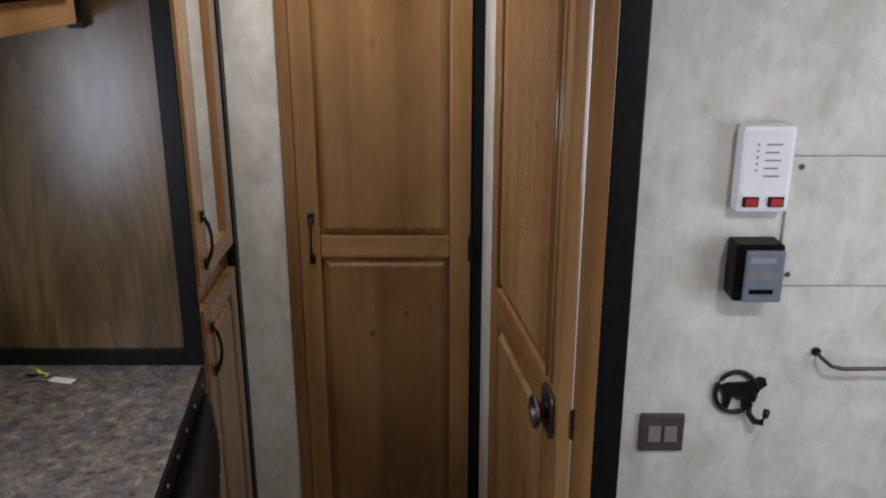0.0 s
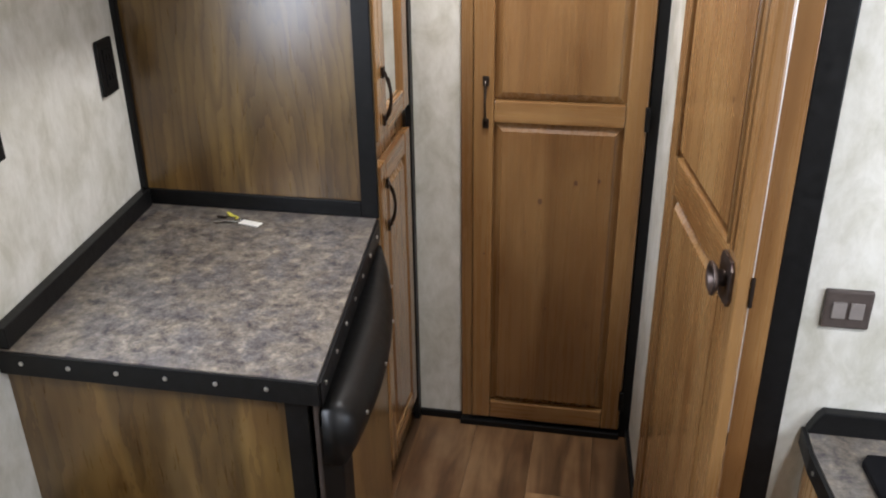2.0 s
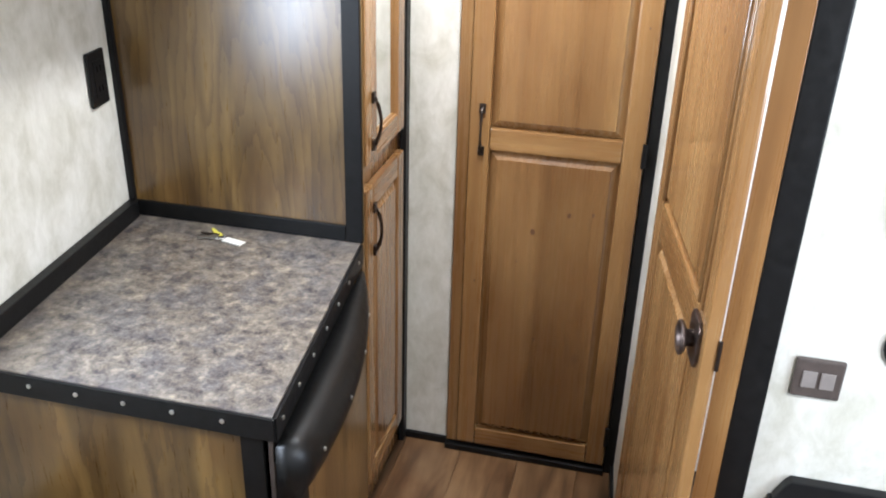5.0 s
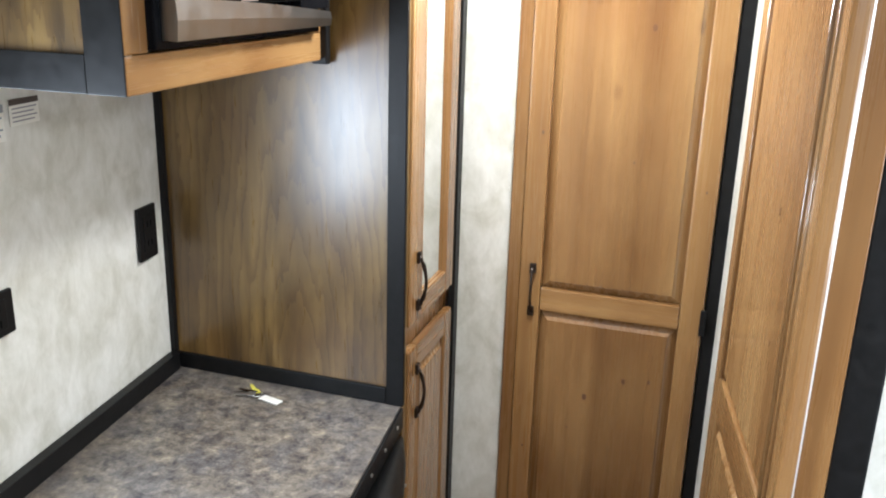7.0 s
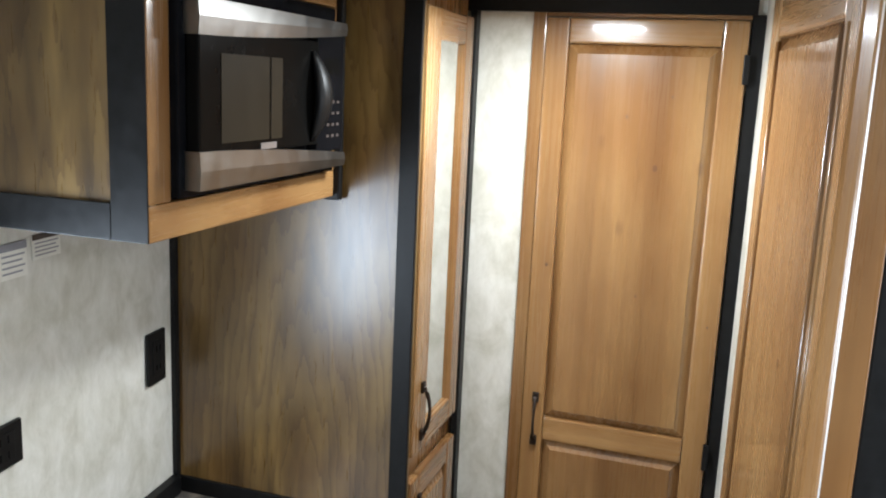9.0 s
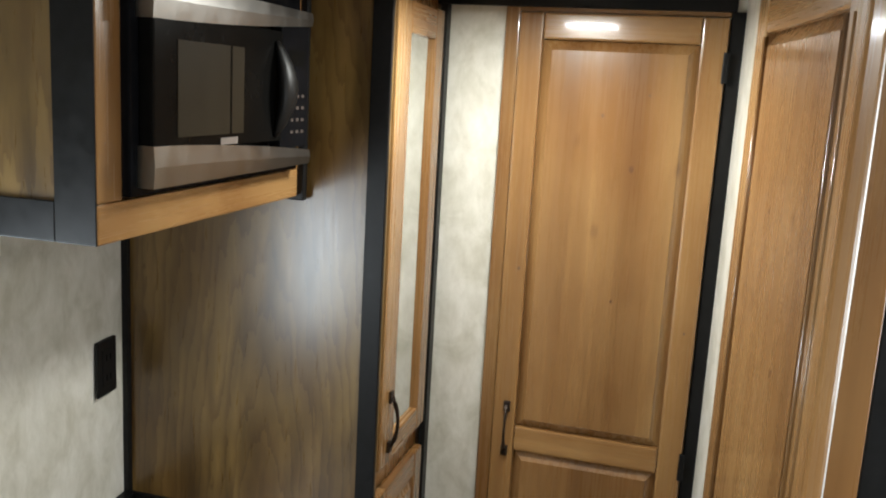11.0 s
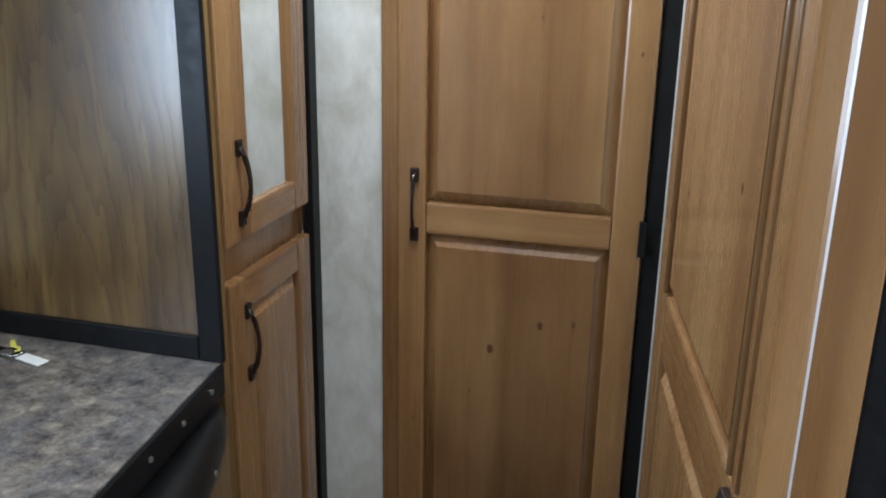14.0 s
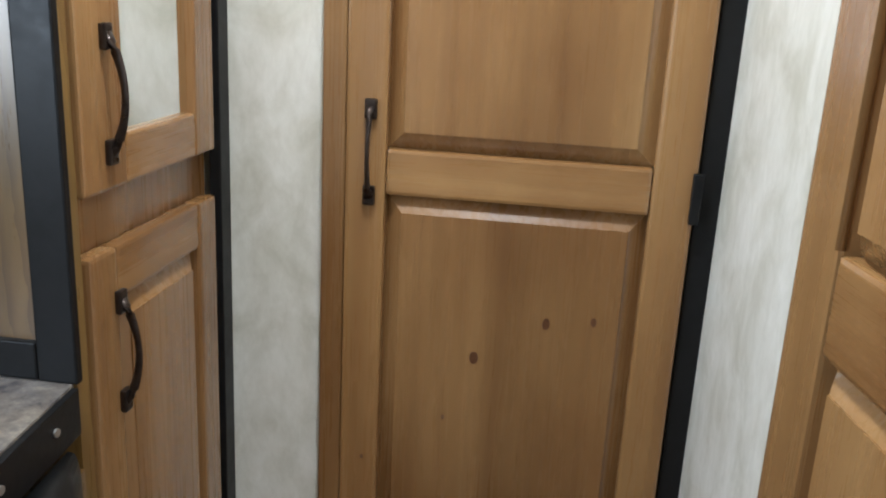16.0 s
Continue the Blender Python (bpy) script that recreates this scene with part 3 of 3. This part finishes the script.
mbox("end_panel", -0.874, MX - 0.002, NY + 0.006, NY + 0.02, MZ + 0.01, CEIL, PANEL_WOOD, 0)
mbox("end_trim", MX - 0.060, MX - 0.001, NY, NY + 0.0058, MZ, CEIL, BLACK, 0.001)
mbox("end_trim", -0.874, MX - 0.0605, NY, NY + 0.0055, MZ, MZ + 0.05, BLACK, 0.001)
mbox("underside", -0.874, MX - 0.02, NY + 0.006, 1.518, MZ, MZ + 0.012, PANEL_WOOD, 0)
mbox("face_rail", MX - 0.018, MX, NY + 0.001, 1.50, MZ, MZ + 0.050, RAIL_WOOD_Y, 0.003)
mbox("face_stile", MX - 0.018, MX, NY + 0.001, NY + 0.052, MZ + 0.0505, CEIL, DOOR_WOOD, 0.003)
mbox("face_rail", MX - 0.018, MX, NY + 0.053, 1.50, 1.836, CEIL, RAIL_WOOD_Y, 0.003)
mbox("face_stile", MX - 0.018, MX, 1.488, 1.50, MZ + 0.0505, 1.8355, DOOR_WOOD, 0.002)
mbox("corner_trim", MX - 0.02, MX + 0.012, 1.5005, 1.518, MZ - 0.008, CEIL, BLACK, 0.003)

mw = base("microwave_oven", "black and stainless microwave oven built into the overhead cabinet", "microwave", pose(0, 0, 0))
YA, YB = NY + 0.052, 1.470
mbox("body", -0.80, MX + 0.012, YA, YB, MZ + 0.054, 1.832, GLOSS_BLACK, 0.004, mw)
mbox("door", MX + 0.0125, MX + 0.034, YA + 0.015, YB - 0.115, MZ + 0.110, 1.768, SMOKED, 0.004, mw)
OVEN = plain("oven_window", (0.030, 0.023, 0.014), 0.5, 0, 0.1, 30, 0)
OVEN.node_tree.nodes["Principled BSDF"].inputs["Specular IOR Level"].default_value = 0.05
mbox("window", MX + 0.0342, MX + 0.0352, YA + 0.070, YB - 0.250, MZ + 0.128, 1.735, OVEN, 0, mw)
mbox("mullion", MX + 0.0353, MX + 0.0358, YB - 0.292, YB - 0.287, MZ + 0.128, 1.735, SMOKED, 0, mw)
mbox("control_panel", MX + 0.0125, MX + 0.031, YB - 0.113, YB - 0.001, MZ + 0.095, 1.80, GLOSS_BLACK, 0.004, mw)


def band(z_in, z_out, up):
    """A stainless band whose inner edge sags in a shallow curve."""
    bm = bmesh.new()
    n = 14
    rows = []
    for i in range(n + 1):
        u = i / n
        y = YA + 0.012 + (YB - 0.004 - YA - 0.012) * u
        zi = z_in + (z_out - z_in) * 0.55 * u ** 1.5
        x = MX + 0.0365 - MSK * (y - 1.525)
        rows.append([bm.verts.new(v) for v in ((x, y, zi), (x + 0.002, y, (zi + z_out) / 2), (x, y, z_out), (x - 0.024, y, z_out), (x - 0.024, y, zi))])
    for a, b in zip(rows, rows[1:]):
        for k in range(5):
            bm.faces.new((a[k], a[(k + 1) % 5], b[(k + 1) % 5], b[k]))
    bm.faces.new(rows[0])
    bm.faces.new(rows[-1][::-1])
    tagged(finish("steel_band", bm, STEEL, mw), "stainless steel band")


band(MZ + 0.119, MZ + 0.066, False)
band(1.757, 1.806, True)
hy = YB - 0.142
hx = MX + 0.036 - MSK * (hy - 1.525)
tagged(tube("handle", [(hx + 0.016 * math.sin(math.pi * i / 12), hy + 0.012 * math.sin(math.pi * i / 12), MZ + 0.118 + 0.150 * i / 12) for i in range(13)],
            [0.005 + 0.020 * math.sin(math.pi * i / 12) for i in range(13)], BLACK, mw, None, 12, 0.5), "black bowed handle")
for r in range(4):
    for c in range(3):
        y = YB - 0.075 + 0.021 * c
        z = MZ + 0.12 + 0.02 * r
        mbox("button", MX + 0.031, MX + 0.0318, y, y + 0.011, z, z + 0.005, BROWN, 0, mw)
mbox("display", MX + 0.031, MX + 0.0316, YB - 0.085, YB - 0.020, 1.715, 1.742, SMOKED, 0, mw)
mbox("badge", MX + 0.0345, MX + 0.0352, YB - 0.318, YB - 0.268, MZ + 0.113, MZ + 0.123, PALE, 0, mw)
for k in range(5):
    mbox("vent", MX + 0.0125, MX + 0.0135, YB - 0.19 + 0.036 * k, YB - 0.165 + 0.036 * k, 1.824, 1.829, SMOKED, 0, mw)

# ---- things on the kitchen wall ----
def on_wall(x, z):
    return pose(x, SWITCH_Y, z)


sw = base("light_switch", "dark brown double light switch with pale rockers", "switch", on_wall(0.563, 0.900))
box("plate", (-0.034, 0.034, -0.009, 0, -0.032, 0.032), BROWN, sw, 0.004)
for s in (-1, 1):
    tagged(box("rocker", (s * 0.0125 - 0.010, s * 0.0125 + 0.010, -0.012, -0.0085, -0.014, 0.013), PALE, sw, 0.002), "pale rocker")

mon = base("tank_monitor", "white plastic tank monitor panel with two red rockers", "control panel", on_wall(0.667, 1.322))
box("case", (-0.037, 0.037, -0.030, 0, -0.061, 0.061), WHITE, mon, 0.007)
for s in (-1, 1):
    tagged(box("rocker", (s * 0.0175 - 0.011, s * 0.0175 + 0.011, -0.0335, -0.0295, -0.052, -0.038), BLACK, mon, 0.001), "black rocker surround")
    tagged(box("rocker_face", (s * 0.0175 - 0.008, s * 0.0175 + 0.009, -0.0355, -0.033, -0.050, -0.040), RED, mon, 0.001), "red rocker")
for k in range(5):
    box("lamp_dot", (-0.016, -0.013, -0.0306, -0.0298, 0.034 - 0.009 * k, 0.037 - 0.009 * k), INK, mon, 0)
    box("text_line", (-0.004, 0.018 - 0.003 * (k % 2), -0.0306, -0.0298, 0.034 - 0.011 * k, 0.0365 - 0.011 * k), INK, mon, 0)

th = base("wall_thermostat", "black box control with grey display on the wall", "control panel", on_wall(0.668, 1.176))
box("case", (-0.034, 0.034, -0.046, 0, -0.042, 0.042), GLOSS_BLACK, th, 0.005)
box("face", (-0.022, 0.033, -0.052, -0.0455, -0.041, 0.036), GREY, th, 0.005)
box("display", (-0.016, 0.020, -0.0526, -0.0515, 0.018, 0.026), INK, th, 0)
tagged(box("label_bar", (-0.018, 0.022, -0.0526, -0.0515, -0.006, 0.004), PALE, th, 0), "pale bar")
box("slot", (-0.014, 0.020, -0.0526, -0.0515, -0.028, -0.021), GLOSS_BLACK, th, 0)

ap = base("access_panel", "wallpapered access panel screwed to the wall", "panel", on_wall(0.803, 1.241))
tagged(box("seam", (-0.0932, 0.0932, -0.002, 0, -0.0992, 0.0952), INK, ap, 0), "dark seam round the cover")
box("cover", (-0.092, 0.092, -0.005, 0, -0.098, 0.094), WALLPAPER, ap, 0.002)
for sx in (-1, 1):
    for sz in (-1, 1):
        disc("screw", 0.004, 0.002, BROWN, ap, pose(sx * 0.078, -0.005, sz * 0.08), 10, 0.0005)

hk = base("wall_hook", "black iron ring hook with an animal silhouette", "hook", on_wall(0.676, 0.970))
tube("ring", [(0.031 * math.cos(a * math.tau / 28) - 0.006, -0.006, 0.034 * math.sin(a * math.tau / 28)) for a in range(29)], 0.0035, RUBBER, hk)
prism("silhouette", [(-0.034, 0.010), (-0.020, 0.016), (0.012, 0.016), (0.028, 0.026), (0.036, 0.024), (0.040, 0.012), (0.030, 0.006), (0.022, -0.006), (0.014, -0.030), (0.006, -0.030), (0.006, -0.008), (-0.012, -0.006), (-0.016, -0.026), (-0.024, -0.026), (-0.022, 0.000)], 0, 0.005, RUBBER, hk, 0.001).matrix_basis = pose(0, -0.004, 0, 90, 0, 0)
tube("hook_arm", [(0.018, -0.006, -0.02), (0.016, -0.010, -0.034), (0.022, -0.020, -0.043), (0.030, -0.028, -0.040), (0.034, -0.030, -0.028), (0.035, -0.030, -0.018)], 0.005, RUBBER, hk)

rail = base("grab_bar", "thin grey metal bar fixed to the wall", "bar", on_wall(0.785, 1.036))
tube("bar", [(0, 0, 0), (0.001, -0.020, -0.002), (0.012, -0.032, -0.010), (0.028, -0.034, -0.013), (0.12, -0.034, -0.012), (0.22, -0.034, -0.012)], 0.003, KNOB, rail)
disc("foot", 0.007, 0.004, BRONZE, rail, None, 14)

# ---- kitchen counter with cooktop ----
kc = base("kitchen_counter", "honey wooden kitchen counter with speckled top and black edging", "counter", pose(0, 0, 0))
KT = 0.681
prism("top", [(0.541, 1.056), (0.541, 0.99), (0.582, 0.60), (0.66, -0.2), (1.30, -0.2), (1.30, 1.056)], KT - 0.03, KT, LAMINATE, kc, 0.001)
prism("edge", [(0.534, 1.058), (0.534, 0.985), (0.575, 0.60), (0.653, -0.2), (0.6595, -0.2), (0.5815, 0.60), (0.5405, 0.99), (0.5405, 1.058)], KT - 0.034, KT - 0.001, BLACK, kc, 0.001)
prism("backsplash", [(0.552, 0.0), (0.560, 0.010), (1.25, 0.010), (1.25, -0.030), (0.538, -0.030)], -0.010, 0.010, BLACK, kc, 0.003).matrix_basis = pose(0, 1.048, KT + 0.0305, 90, 0, 0)
prism("cabinet_side", [(0.548, 1.055), (0.548, 0.99), (0.592, 0.60), (0.668, -0.2), (0.70, -0.2), (0.62, 0.60), (0.58, 1.055)], 0, KT - 0.035, DOOR_WOOD, kc, 0.002)
kd = new("cabinet_door")
kd.parent = kc
kd.matrix_basis = pose(0.5515, 0.955, 0, 0, 0, -90 + math.degrees(math.atan(0.11)))
tagged(kd, "raised-panel door")
panel_door(kd, 0.32, 0.10, 0.600, 0.018, 0.05, None, None, 0.15, 0.550, RAIL_WOOD)
for k in range(7):
    y = 0.96 - 0.11 * k
    x = 0.534 + 0.1065 * (0.985 - y)
    disc("screw", 0.004, 0.002, SCREW, kc, pose(x, y, KT - 0.016, 0, 0, -84), 10, 0.0006)

ct = base("cooktop", "gloss black glass cooktop set in the kitchen counter", "cooktop", pose(0, 0, KT))
prism("plate", [(0.603, 0.968), (0.614, 0.985), (1.15, 1.0), (1.16, 0.42), (0.67, 0.40), (0.658, 0.415)], 0.0005, 0.012, GLOSS_BLACK, ct, 0.003)
for x, y in ((0.705, 0.885), (0.98, 0.89), (0.78, 0.56), (1.0, 0.56)):
    tube("burner_ring", [(x + 0.055 * math.cos(a * math.tau / 24), y + 0.055 * math.sin(a * math.tau / 24), 0.015) for a in range(25)], 0.006, STEEL, ct)
    bm = bmesh.new()
    bmesh.ops.create_cone(bm, cap_ends=True, segments=20, radius1=0.045, radius2=0.03, depth=0.012, matrix=Matrix.Translation((x, y, 0.018)))
    finish("burner", bm, GLOSS_BLACK, ct, 0.002)

# ---- low things beside the counter front ----
bx = base("storage_box", "black storage box with a chrome edge strip beside the counter", "box", pose(0, 0, 0))
prism("body", [(-0.750, 0.864), (-0.622, 0.740), (-0.70, 0.635), (-0.765, 0.70)], 0, 0.446, GLOSS_BLACK, bx, 0.004)
tagged(tube("edge_strip", [(-0.753, 0.868, 0.449), (-0.619, 0.737, 0.449)], 0.005, STEEL, bx), "chrome edge strip")
tg = base("pull_tags", "small white, yellow and red plastic tags on the counter front", "tag", pose(-0.655, 0.911, 0.275))
tagged(box("tag", (-0.016, -0.002, -0.012, 0, 0.0, 0.02), WHITE, tg, 0.004), "white tag")
tagged(box("tag", (-0.003, 0.012, -0.016, -0.002, -0.022, 0.006), YELLOW, tg, 0.003), "yellow tag")
tagged(box("tag", (0.018, 0.036, -0.016, 0, -0.046, -0.03), RED, tg, 0.003), "red tag")

# ---- ceiling lamps ----
for x, y in ((-0.02, 1.50), (0.80, 0.15)):
    cl = base("ceiling_lamp", "small flat white ceiling lamp", "lamp", pose(x, y, CEIL), "ceiling lamps")
    box("housing", (-0.09, 0.09, -0.065, 0.065, -0.028, -0.001), WHITE, cl, 0.006)
    box("diffuser", (-0.075, 0.075, -0.052, 0.052, -0.036, -0.0285), glow("lamp_diffuser", (1.0, 0.9, 0.75), 4.0), cl, 0.003)

# ---- plank floor ----
rng = random.Random(4)
W = 0.165
plank_meshes = {}
for i in range(-6, 8):
    start = -2.2
    while start < 1.88:
        end = min(1.884, start + rng.choice((0.5, 0.7, 0.9)))
        if 1.884 - end < 0.12:
            end = 1.884
        key = round(end - start, 3)
        if key not in plank_meshes:
            bm = bmesh.new()
            add_box(bm, 0.0003, W - 0.0003, 0.0003, key - 0.0003, -0.008, 0.0)
            ob = finish("plank", bm, FLOOR_WOOD, None, 0.0008, None, False, 1)
            plank_meshes[key] = ob.data
        else:
            ob = new("plank", plank_meshes[key])
        ob.parent = floor_base
        ob.location = (0.055 + i * W, start, 0.0)
        start = end
